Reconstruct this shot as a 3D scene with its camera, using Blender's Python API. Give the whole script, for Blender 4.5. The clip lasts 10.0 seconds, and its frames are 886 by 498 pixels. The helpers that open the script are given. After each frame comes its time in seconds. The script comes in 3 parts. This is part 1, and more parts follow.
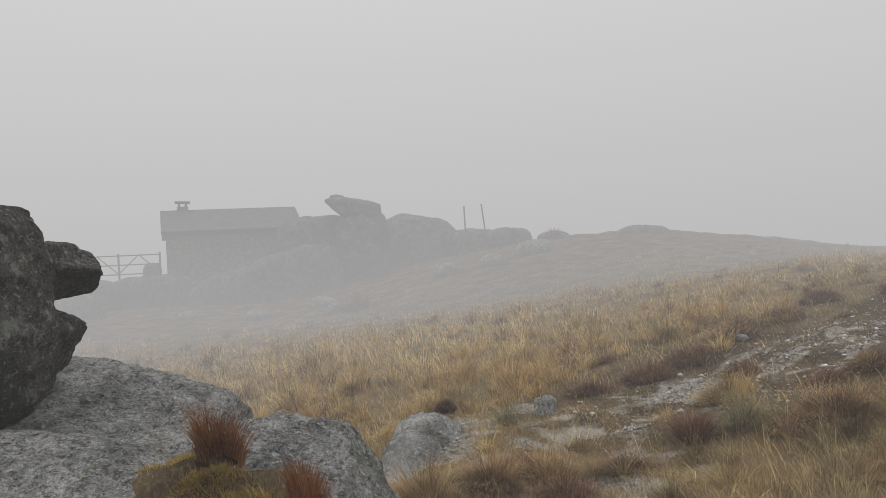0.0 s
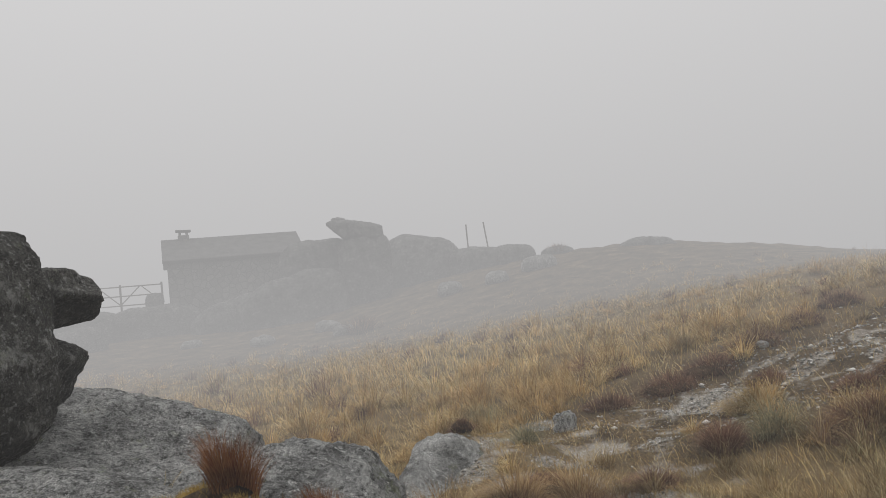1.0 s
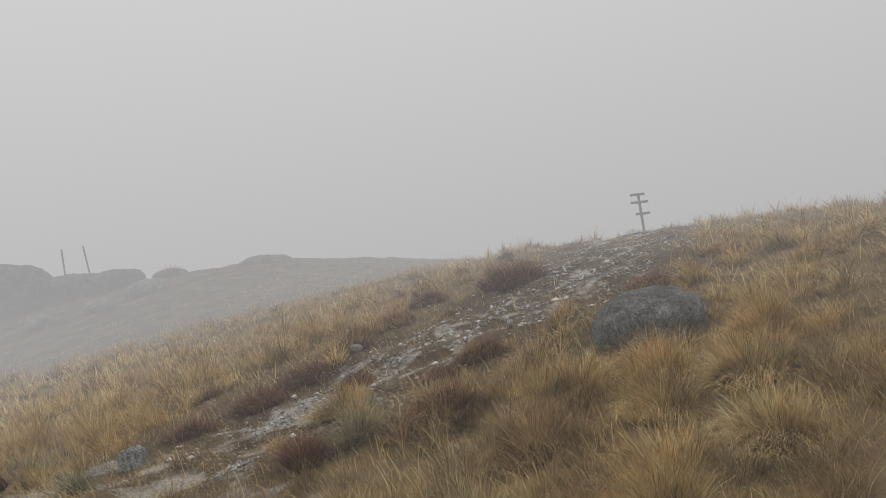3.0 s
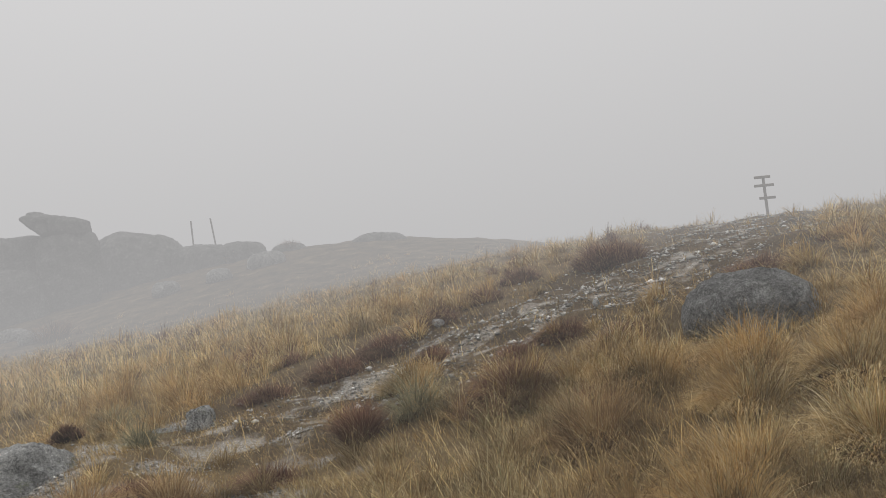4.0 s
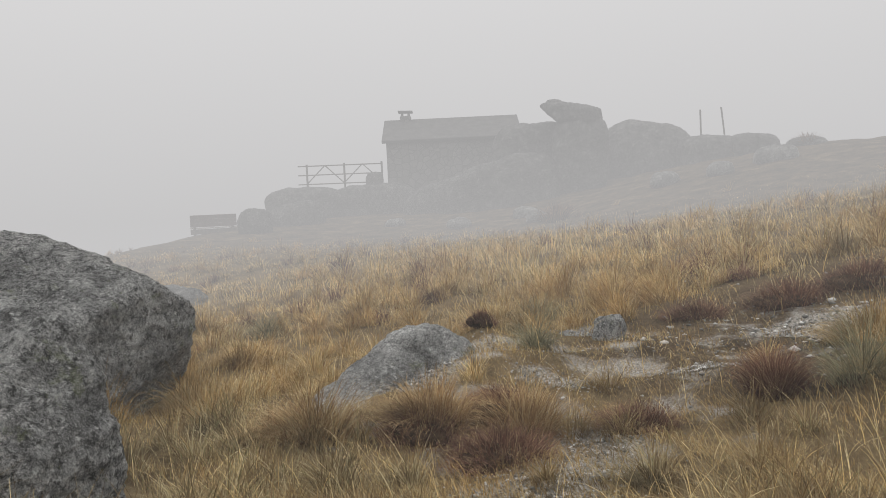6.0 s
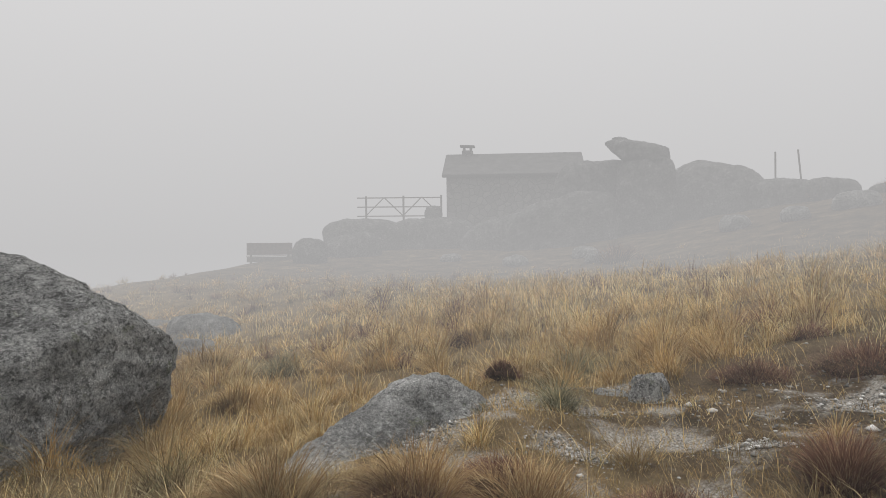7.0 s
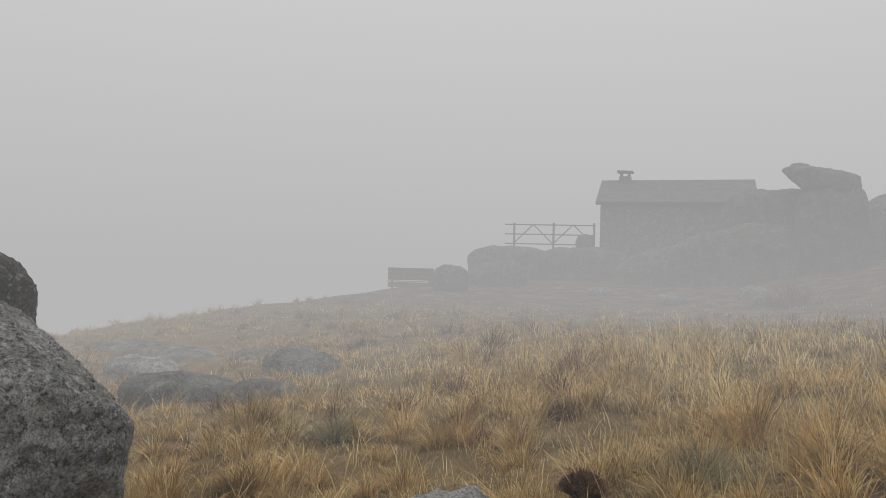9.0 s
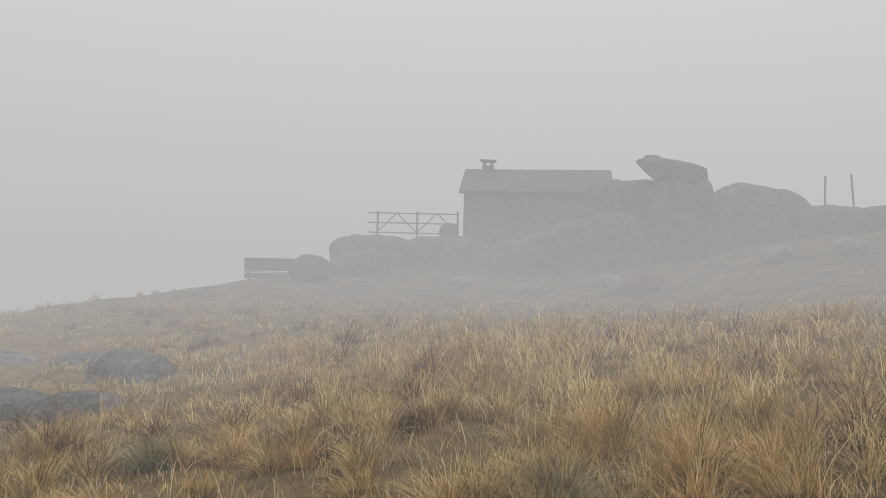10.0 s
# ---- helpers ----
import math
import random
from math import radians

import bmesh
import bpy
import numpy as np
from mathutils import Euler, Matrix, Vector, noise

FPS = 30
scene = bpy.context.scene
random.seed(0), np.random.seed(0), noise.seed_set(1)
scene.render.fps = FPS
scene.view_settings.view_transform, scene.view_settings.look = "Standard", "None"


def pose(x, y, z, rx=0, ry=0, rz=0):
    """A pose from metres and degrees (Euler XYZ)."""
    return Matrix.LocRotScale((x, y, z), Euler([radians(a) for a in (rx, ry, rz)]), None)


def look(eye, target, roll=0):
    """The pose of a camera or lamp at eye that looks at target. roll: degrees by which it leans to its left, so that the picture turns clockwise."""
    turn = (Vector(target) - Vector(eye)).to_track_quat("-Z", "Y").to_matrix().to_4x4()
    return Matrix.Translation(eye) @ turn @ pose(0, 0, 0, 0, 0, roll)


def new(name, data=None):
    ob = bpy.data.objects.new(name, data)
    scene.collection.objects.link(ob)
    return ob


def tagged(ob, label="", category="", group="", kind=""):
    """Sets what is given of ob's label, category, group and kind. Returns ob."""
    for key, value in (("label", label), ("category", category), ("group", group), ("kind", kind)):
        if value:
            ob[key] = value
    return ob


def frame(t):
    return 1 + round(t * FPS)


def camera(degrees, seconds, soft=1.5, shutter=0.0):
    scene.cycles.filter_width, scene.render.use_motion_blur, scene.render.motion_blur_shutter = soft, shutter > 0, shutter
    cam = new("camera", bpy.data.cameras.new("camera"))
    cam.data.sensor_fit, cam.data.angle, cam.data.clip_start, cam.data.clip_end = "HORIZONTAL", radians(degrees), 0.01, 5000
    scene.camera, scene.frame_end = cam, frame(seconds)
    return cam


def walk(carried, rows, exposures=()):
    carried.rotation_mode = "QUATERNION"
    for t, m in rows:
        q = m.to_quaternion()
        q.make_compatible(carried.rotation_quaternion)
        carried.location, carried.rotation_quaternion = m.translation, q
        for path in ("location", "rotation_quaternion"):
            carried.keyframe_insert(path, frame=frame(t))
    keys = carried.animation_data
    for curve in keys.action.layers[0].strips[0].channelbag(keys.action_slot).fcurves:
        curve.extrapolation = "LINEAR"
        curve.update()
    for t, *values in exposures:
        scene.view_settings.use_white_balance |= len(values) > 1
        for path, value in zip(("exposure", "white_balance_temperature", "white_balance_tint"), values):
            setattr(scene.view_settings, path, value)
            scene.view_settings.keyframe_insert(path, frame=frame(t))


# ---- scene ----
cam = camera(59.2, 10.0, soft=0.9)
PATH = [
    (0, (1.174, 0.074, 1.16), (0.967, 2.063, 1.219), -3.7),
    (0.5, (1.149, 0.19, 1.16), (0.857, 2.167, 1.235), -4.1),
    (1, (1.039, 0.323, 1.108), (0.834, 2.309, 1.22), -5.8),
    (1.5, (1.058, 0.54, 1.081), (1.041, 2.536, 1.213), -6.8),
    (2, (1.227, 0.812, 1.014), (1.506, 2.788, 1.147), -7.2),
    (2.5, (1.404, 1.074, 0.911), (2.048, 2.966, 0.992), -8.5),
    (2.7, (1.519, 1.13, 0.872), (2.25, 2.991, 0.927), -9.1),
    (3.8, (2.151, 1.44, 0.661), (2.641, 3.378, 0.714), -8.4),
    (4, (2.266, 1.496, 0.622), (2.669, 3.455, 0.679), -7.1),
    (4.5, (2.689, 1.757, 0.673), (2.624, 3.754, 0.601), -4.0),
    (5, (2.855, 2.024, 0.685), (2.397, 3.968, 0.596), -3.1),
    (5.5, (2.975, 2.336, 0.668), (2.306, 4.219, 0.58), -3.3),
    (6, (3.01, 2.718, 0.627), (2.139, 4.515, 0.519), -2.7),
    (6.2, (3.008, 2.895, 0.622), (2.072, 4.658, 0.506), -2.2),
    (7.3, (2.994, 3.867, 0.591), (1.977, 5.589, 0.615), -0.3),
    (7.5, (2.992, 4.044, 0.586), (2.037, 5.801, 0.629), -1.1),
    (8, (2.88, 4.613, 0.673), (1.92, 6.363, 0.794), -2.0),
    (8.5, (2.804, 5.037, 0.73), (1.612, 6.637, 0.869), 0.1),
    (9, (2.564, 5.516, 0.768), (1.211, 6.988, 0.818), 1.6),
    (9.5, (2.368, 5.928, 0.808), (1.073, 7.452, 0.805), 1.9),
    (10, (2.241, 6.225, 0.851), (1.157, 7.905, 0.878), 1.3),
]
walk(cam, [(t, look(eye, target, roll)) for t, eye, target, roll in PATH],
     exposures=[(0, 0.02), (2.5, -0.03), (4, 0.04), (5, 0.19), (5.5, 0.18), (6, 0.2), (7.5, 0.1), (9, -0.06), (10, 0.05)])

# ---- mist: thin by the path, thicker further out and near the ground; a dull bright sky above it ----
THIN, THICK, GLOW = 0.006, 0.062, 0.50
world = bpy.data.worlds.new("mist")
scene.world = world
world.use_nodes = True
world.cycles.volume_step_size = 4.0
scene.cycles.volume_max_steps = 64
wn, wl = world.node_tree.nodes, world.node_tree.links
wn.clear()


def w_node(kind, **values):
    n = wn.new(kind)
    for key, v in values.items():
        n.inputs[key.replace("_", " ")].default_value = v
    return n


def w_math(kind, a, b):
    n = wn.new("ShaderNodeMath")
    n.operation = kind
    for v, i in ((a, 0), (b, 1)):
        if isinstance(v, float):
            n.inputs[i].default_value = v
        else:
            wl.new(v, n.inputs[i])
    return n.outputs[0]


w_out = w_node("ShaderNodeOutputWorld")
# the cloud: dull at the horizon, brighter overhead
w_way = w_node("ShaderNodeSeparateXYZ")
wl.new(w_node("ShaderNodeTexCoord").outputs["Generated"], w_way.inputs[0])
w_ramp = w_node("ShaderNodeValToRGB")
stops = w_ramp.color_ramp.elements
stops.new(0.3), stops.new(0.6)
for e, (at, v) in zip(stops, ((0.0, GLOW), (0.16, 0.56), (0.42, 0.66), (1.0, 2.0))):
    e.position, e.color = at, (0.995 * v, 0.985 * v, 0.99 * v, 1)
wl.new(w_way.outputs["Z"], w_ramp.inputs["Fac"])
w_sky = w_node("ShaderNodeBackground", Strength=1.0)
wl.new(w_ramp.outputs[0], w_sky.inputs["Color"])
# the mist itself: it absorbs, and an even emission stands in for scattered skylight
w_geo = w_node("ShaderNodeNewGeometry")
w_from = w_node("ShaderNodeVectorMath")
w_from.operation = "DISTANCE"
w_from.inputs[1].default_value = (1.6, 5.0, 0.0)
wl.new(w_geo.outputs["Position"], w_from.inputs[0])
w_rise = w_node("ShaderNodeMapRange", From_Min=4.0, From_Max=10.5, To_Min=THIN, To_Max=THICK)
w_thin = w_node("ShaderNodeMapRange", From_Min=16.0, From_Max=25.0, To_Min=1.0, To_Max=0.27)
wl.new(w_from.outputs["Value"], w_thin.inputs["Value"])
w_end = w_node("ShaderNodeMapRange", From_Min=150.0, From_Max=200.0, To_Min=1.0, To_Max=0.0)
w_xyz = w_node("ShaderNodeSeparateXYZ")
w_low = w_node("ShaderNodeMapRange", From_Min=0.0, From_Max=5.5, To_Min=1.1, To_Max=0.5)
wl.new(w_geo.outputs["Position"], w_xyz.inputs[0])
wl.new(w_from.outputs["Value"], w_rise.inputs["Value"])
wl.new(w_from.outputs["Value"], w_end.inputs["Value"])
wl.new(w_xyz.outputs["Z"], w_low.inputs["Value"])
w_density = w_math("MULTIPLY", w_math("MULTIPLY", w_math("MULTIPLY", w_rise.outputs[0], w_end.outputs[0]), w_low.outputs[0]), w_thin.outputs[0])
w_abs = w_node("ShaderNodeVolumeAbsorption", Color=(0, 0, 0, 1))
w_em = w_node("ShaderNodeEmission", Color=(0.995, 0.985, 0.985, 1))
w_add = w_node("ShaderNodeAddShader")
wl.new(w_density, w_abs.inputs["Density"])
wl.new(w_math("MULTIPLY", w_density, GLOW), w_em.inputs["Strength"])
wl.new(w_abs.outputs[0], w_add.inputs[0])
wl.new(w_em.outputs[0], w_add.inputs[1])
wl.new(w_sky.outputs[0], w_out.inputs["Surface"])
wl.new(w_add.outputs[0], w_out.inputs["Volume"])


# ---- materials ----
class Nodes:
    """A material with short ways to add nodes."""

    def __init__(self, name):
        self.mat = bpy.data.materials.new(name)
        self.mat.use_nodes = True
        self.t = self.mat.node_tree
        self.bsdf = self.t.nodes["Principled BSDF"]
        self.out = self.t.nodes["Material Output"]

    def add(self, kind, **values):
        n = self.t.nodes.new(kind)
        for key, v in values.items():
            n.inputs[key.replace("_", " ")].default_value = v
        return n

    def link(self, a, b):
        self.t.links.new(a, b)

    def place(self):
        return self.add("ShaderNodeTexCoord").outputs["Object"]

    def shifted(self):
        n = self.add("ShaderNodeVectorMath")
        n.inputs[1].default_value = (13.1, 4.7, 8.3)
        self.link(self.place(), n.inputs[0])
        return n.outputs[0]

    def noise(self, scale, detail=4.0, rough=0.6, vec=None):
        n = self.add("ShaderNodeTexNoise", Scale=scale, Detail=detail, Roughness=rough)
        self.link(vec or self.place(), n.inputs["Vector"])
        return n.outputs["Fac"]

    def voronoi(self, scale, out="Distance", vec=None):
        n = self.add("ShaderNodeTexVoronoi", Scale=scale)
        self.link(vec or self.place(), n.inputs["Vector"])
        return n.outputs[out]

    def ramp(self, fac, stops, ease="LINEAR"):
        n = self.add("ShaderNodeValToRGB")
        n.color_ramp.interpolation = ease
        e = n.color_ramp.elements
        while len(e) < len(stops):
            e.new(0.5)
        for s, (p, c) in zip(e, stops):
            s.position = p
            s.color = (c, c, c, 1) if isinstance(c, (int, float)) else (*c, 1)
        self.link(fac, n.inputs["Fac"])
        return n.outputs["Color"]

    def mix(self, fac, a, b, mode="MIX"):
        n = self.add("ShaderNodeMix")
        n.data_type, n.blend_type = "RGBA", mode
        for v, i in ((fac, 0), (a, 6), (b, 7)):
            if hasattr(v, "is_linked"):
                self.link(v, n.inputs[i])
            else:
                n.inputs[i].default_value = v if i == 0 else (*v, 1)
        return n.outputs[2]

    def bump(self, height, strength, distance):
        n = self.add("ShaderNodeBump", Strength=strength, Distance=distance)
        self.link(height, n.inputs["Height"])
        self.link(n.outputs[0], self.bsdf.inputs["Normal"])

    def finish(self, colour, rough=0.9, spec=0.2):
        if hasattr(colour, "is_linked"):
            self.link(colour, self.bsdf.inputs["Base Color"])
        else:
            self.bsdf.inputs["Base Color"].default_value = (*colour, 1)
        self.bsdf.inputs["Roughness"].default_value = rough
        self.bsdf.inputs["Specular IOR Level"].default_value = spec
        return self.mat


def granite(name, light, dark, lichen=0.5, spots=0.5):
    m = Nodes(name)
    mid = [(a + b) / 2 for a, b in zip(light, dark)]
    base = m.ramp(m.noise(120, 3, 0.75), [(0.36, dark), (0.5, mid), (0.62, light)])
    base = m.mix(1.0, base, m.ramp(m.noise(2.2, 7, 0.65), [(0.34, 0.5), (0.5, 0.9), (0.66, 1.3)]), "MULTIPLY")
    # black crust lichen: fine flecks everywhere, and larger blotches
    fleck = m.ramp(m.noise(20, 8, 0.82), [(0.52, 0.0), (0.56, 1.0)])
    base = m.mix(m.mix(1.0, fleck, (0.9 * spots,) * 3, "MULTIPLY"), base, (0.05, 0.05, 0.047))
    blot = m.ramp(m.noise(6.5, 10, 0.78), [(0.50, 0.0), (0.60, 1.0)])
    base = m.mix(m.mix(1.0, blot, (0.55 * spots,) * 3, "MULTIPLY"), base, (0.03, 0.03, 0.028))
    # small white crusts
    white = m.ramp(m.noise(19, 7, 0.8, m.shifted()), [(0.555, 0.0), (0.60, 1.0)])
    base = m.mix(m.mix(1.0, white, (1.25 * lichen,) * 3, "MULTIPLY"), base, (0.58, 0.585, 0.56))
    # pale and yellow-green lichen patches
    pale = m.ramp(m.noise(4.3, 10, 0.72), [(0.57, 0.0), (0.62, 1.0)])
    base = m.mix(m.mix(1.0, pale, (lichen,) * 3, "MULTIPLY"), base, (0.54, 0.545, 0.52))
    green = m.ramp(m.noise(5.1, 10, 0.74, m.shifted()), [(0.585, 0.0), (0.63, 1.0)])
    base = m.mix(m.mix(1.0, green, (lichen * 0.42,) * 3, "MULTIPLY"), base, (0.25, 0.28, 0.13))
    grain = m.ramp(m.noise(48, 6, 0.85), [(0.40, 0.5), (0.5, 1.1), (0.60, 1.65)])
    base = m.mix(0.85, base, grain, "MULTIPLY")
    m.bump(m.mix(0.4, m.noise(48, 8, 0.85), m.noise(9, 10, 0.78)), 1.0, 0.16)
    return m.finish(base, 0.92, 0.12)


ROCK = granite("lichened_granite", (0.68, 0.675, 0.65), (0.26, 0.26, 0.25), 0.8, 0.85)
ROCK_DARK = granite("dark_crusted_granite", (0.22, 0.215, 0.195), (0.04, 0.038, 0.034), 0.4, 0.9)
ROCK_PALE = granite("pale_granite", (0.70, 0.69, 0.665), (0.36, 0.355, 0.34), 0.5, 0.4)
ROCK_GREY = granite("grey_green_granite", (0.62, 0.615, 0.59), (0.32, 0.32, 0.305), 0.7, 0.45)
ROCK_PLAIN = granite("smooth_grey_granite", (0.36, 0.355, 0.34), (0.19, 0.188, 0.18), 0.22, 0.3)
ROCK_FAR = granite("weathered_tor_granite", (0.20, 0.195, 0.19), (0.09, 0.09, 0.085), 0.12, 0.4)


def soil():
    m = Nodes("turf_and_grit")
    big = m.noise(0.55, 6, 0.6)
    mid = m.noise(3.1, 7, 0.65)
    fine = m.noise(60, 4, 0.7)
    turf = m.ramp(mid, [(0.30, (0.085, 0.06, 0.033)), (0.5, (0.22, 0.16, 0.085)), (0.68, (0.38, 0.29, 0.16))])
    turf = m.mix(m.ramp(big, [(0.4, 0.0), (0.62, 0.7)]), turf, (0.25, 0.18, 0.095))
    turf = m.mix(0.5, turf, m.ramp(fine, [(0.35, 0.25), (0.65, 1.0)]), "MULTIPLY")
    at = m.add("ShaderNodeAttribute")
    at.attribute_name = "grit"
    grit = m.ramp(fine, [(0.33, (0.14, 0.125, 0.105)), (0.5, (0.36, 0.33, 0.285)), (0.66, (0.62, 0.59, 0.53))])
    heath = m.add("ShaderNodeAttribute")
    heath.attribute_name = "heath"
    brown = m.ramp(m.noise(1.4, 7, 0.7), [(0.35, (0.035, 0.027, 0.02)), (0.55, (0.10, 0.072, 0.045)), (0.72, (0.20, 0.15, 0.09))])
    brown = m.mix(0.8, brown, m.ramp(m.noise(26, 6, 0.75), [(0.36, 0.3), (0.5, 0.9), (0.64, 1.9)]), "MULTIPLY")
    turf = m.mix(heath.outputs["Fac"], turf, brown)
    edge = m.add("ShaderNodeMath")
    edge.operation = "ADD"
    m.link(at.outputs["Fac"], edge.inputs[0])
    m.link(m.noise(2.2, 8, 0.7), edge.inputs[1])
    col = m.mix(m.ramp(edge.outputs[0], [(0.80, 0.0), (0.98, 1.0)]), turf, grit)
    m.bump(m.mix(0.4, m.noise(50, 6, 0.8), m.noise(9, 6, 0.7)), 1.0, 0.05)
    return m.finish(col, 0.95, 0.1)


def blades(name, stops, patch, amount=0.5, dark=0.5):
    """Dry stems: each blade has a shade of its own, and whole clumps drift in hue and tone."""
    m = Nodes(name)
    geo = m.add("ShaderNodeNewGeometry")
    col = m.ramp(geo.outputs["Random Per Island"], stops)
    drift = m.ramp(m.noise(0.8, 6, 0.7), [(0.42, 0.0), (0.6, amount)])
    col = m.mix(drift, col, patch)
    tone = m.ramp(m.noise(2.3, 4, 0.6, m.shifted()), [(0.34, dark), (0.52, 1.0), (0.68, 1.25)])
    col = m.mix(1.0, col, tone, "MULTIPLY")
    mat = m.finish(col, 0.75, 0.15)
    leaf = m.add("ShaderNodeBsdfTranslucent")
    m.link(col, leaf.inputs["Color"])
    both = m.add("ShaderNodeMixShader", Fac=0.3)
    m.link(m.bsdf.outputs[0], both.inputs[1])
    m.link(leaf.outputs[0], both.inputs[2])
    m.link(both.outputs[0], m.out.inputs["Surface"])
    return mat


GRASS = blades("dry_golden_grass", [(0.0, (0.14, 0.075, 0.026)), (0.25, (0.36, 0.235, 0.09)), (0.6, (0.59, 0.43, 0.19)), (0.9, (0.82, 0.685, 0.42)), (1.0, (0.20, 0.21, 0.08))], (0.44, 0.255, 0.085), 0.6, 0.45)
TURF = blades("short_brown_turf", [(0.0, (0.10, 0.056, 0.022)), (0.25, (0.28, 0.185, 0.075)), (0.6, (0.49, 0.365, 0.165)), (0.9, (0.70, 0.58, 0.35)), (1.0, (0.17, 0.19, 0.065))], (0.37, 0.22, 0.075), 0.55, 0.45)
STRAW = blades("pale_tall_straw", [(0.0, (0.48, 0.33, 0.135)), (0.5, (0.77, 0.57, 0.25)), (1.0, (0.90, 0.77, 0.47))], (0.71, 0.49, 0.19), 0.5, 0.7)
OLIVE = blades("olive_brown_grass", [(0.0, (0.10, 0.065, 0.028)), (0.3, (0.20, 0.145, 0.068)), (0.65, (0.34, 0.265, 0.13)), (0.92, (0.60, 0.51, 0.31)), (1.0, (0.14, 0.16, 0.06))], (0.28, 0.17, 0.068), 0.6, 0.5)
RUSSET = blades("russet_grass", [(0.0, (0.15, 0.085, 0.04)), (0.4, (0.33, 0.21, 0.095)), (0.8, (0.50, 0.36, 0.18)), (1.0, (0.66, 0.53, 0.31))], (0.30, 0.175, 0.075), 0.4, 0.6)
RUST = blades("rust_red_stems", [(0.0, (0.09, 0.025, 0.012)), (0.5, (0.25, 0.098, 0.038)), (1.0, (0.44, 0.235, 0.09))], (0.2, 0.07, 0.03), 0.3)
HEATH = blades("maroon_heather", [(0.0, (0.06, 0.028, 0.02)), (0.55, (0.19, 0.095, 0.062)), (0.9, (0.36, 0.22, 0.13)), (1.0, (0.55, 0.42, 0.24))], (0.15, 0.075, 0.05), 0.3)
SEDGE = blades("grey_green_sedge", [(0.0, (0.09, 0.085, 0.05)), (0.5, (0.27, 0.255, 0.15)), (1.0, (0.54, 0.47, 0.29))], (0.22, 0.21, 0.12), 0.3)
MOSS = blades("ochre_moss", [(0.0, (0.20, 0.12, 0.03)), (0.5, (0.42, 0.28, 0.07)), (1.0, (0.58, 0.44, 0.16))], (0.32, 0.2, 0.05), 0.4)
SOIL = soil()


def peat():
    m = Nodes("dark_peat")
    m.bump(m.noise(40, 6, 0.8), 1.0, 0.03)
    return m.finish(m.ramp(m.noise(14, 6, 0.7), [(0.35, (0.03, 0.02, 0.013)), (0.65, (0.11, 0.07, 0.04))]), 0.95, 0.1)


PEAT = peat()


def grit_stone():
    m = Nodes("pale_grit_stones")
    geo = m.add("ShaderNodeNewGeometry")
    return m.finish(m.ramp(geo.outputs["Random Per Island"], [(0.0, (0.09, 0.085, 0.075)), (0.6, (0.32, 0.31, 0.28)), (0.93, (0.54, 0.52, 0.49)), (1.0, (0.72, 0.71, 0.68))]), 0.9, 0.15)


PEBBLE = grit_stone()


def plain(name, a, b, scale, rough=0.85, bump=0.3):
    m = Nodes(name)
    n = m.noise(scale, 7, 0.65)
    m.bump(m.noise(scale * 6, 5, 0.7), bump, 0.02)
    return m.finish(m.ramp(n, [(0.32, a), (0.68, b)]), rough, 0.2)


WOOD = plain("grey_weathered_wood", (0.06, 0.05, 0.042), (0.16, 0.135, 0.11), 9)
WOOD_RED = plain("brown_stained_board", (0.07, 0.048, 0.04), (0.14, 0.095, 0.08), 7)
WOOD_PALE = plain("pale_board", (0.42, 0.39, 0.35), (0.62, 0.58, 0.52), 7)
ROOFING = plain("dark_slate_roofing", (0.05, 0.048, 0.046), (0.095, 0.092, 0.088), 2.2, 0.85, 0.6)


def masonry():
    m = Nodes("rubble_masonry")
    cell = m.voronoi(3.2, "Color")
    tone = m.ramp(cell, [(0.2, (0.12, 0.115, 0.108)), (0.5, (0.15, 0.145, 0.137)), (0.8, (0.19, 0.183, 0.172))])
    edge = m.add("ShaderNodeTexVoronoi", Scale=3.2)
    edge.feature = "DISTANCE_TO_EDGE"
    m.link(m.place(), edge.inputs["Vector"])
    joint = m.ramp(edge.outputs["Distance"], [(0.02, 0.0), (0.08, 1.0)])
    col = m.mix(joint, (0.07, 0.068, 0.064), tone)
    col = m.mix(0.4, col, m.ramp(m.noise(12, 6, 0.7), [(0.3, 0.4), (0.7, 1.0)]), "MULTIPLY")
    m.bump(joint, 0.8, 0.04)
    return m.finish(col, 0.92, 0.15)


WALLING = masonry()


# ---- mesh helpers ----
def part(name, bm, material, parent=None, label="", smooth=False):
    """One mesh object from a bmesh, under its thing when one is given."""
    me = bpy.data.meshes.new(name)
    bm.to_mesh(me)
    bm.free()
    me.materials.append(material)
    if smooth:
        me.shade_smooth()
    ob = new(name, me)
    if parent:
        ob.parent = parent
    if label:
        ob["label"] = label
    return ob


def thing(name, m, label, category, group="", kind=""):
    """An Empty at the base of a thing."""
    ob = new(name)
    ob.empty_display_size = 0.1
    ob.matrix_basis = m
    return tagged(ob, label, category, group, kind)


def box(bm, m, sx, sy, sz, bevel=0.008):
    """A bevelled box with its middle at the pose m."""
    made = bmesh.ops.create_cube(bm, size=1.0, matrix=m @ Matrix.Diagonal((sx, sy, sz, 1)))["verts"]
    if bevel:
        edges = list({e for v in made for e in v.link_edges})
        bmesh.ops.bevel(bm, geom=edges, offset=min(bevel, 0.3 * min(sx, sy, sz)), segments=1, affect="EDGES")
    return bm


def beam(bm, a, b, w, h, bevel=0.006):
    """A squared beam from a to b."""
    a, b = Vector(a), Vector(b)
    turn = (b - a).to_track_quat("X", "Z").to_matrix().to_4x4()
    return box(bm, Matrix.Translation((a + b) / 2) @ turn, (b - a).length, w, h, bevel)


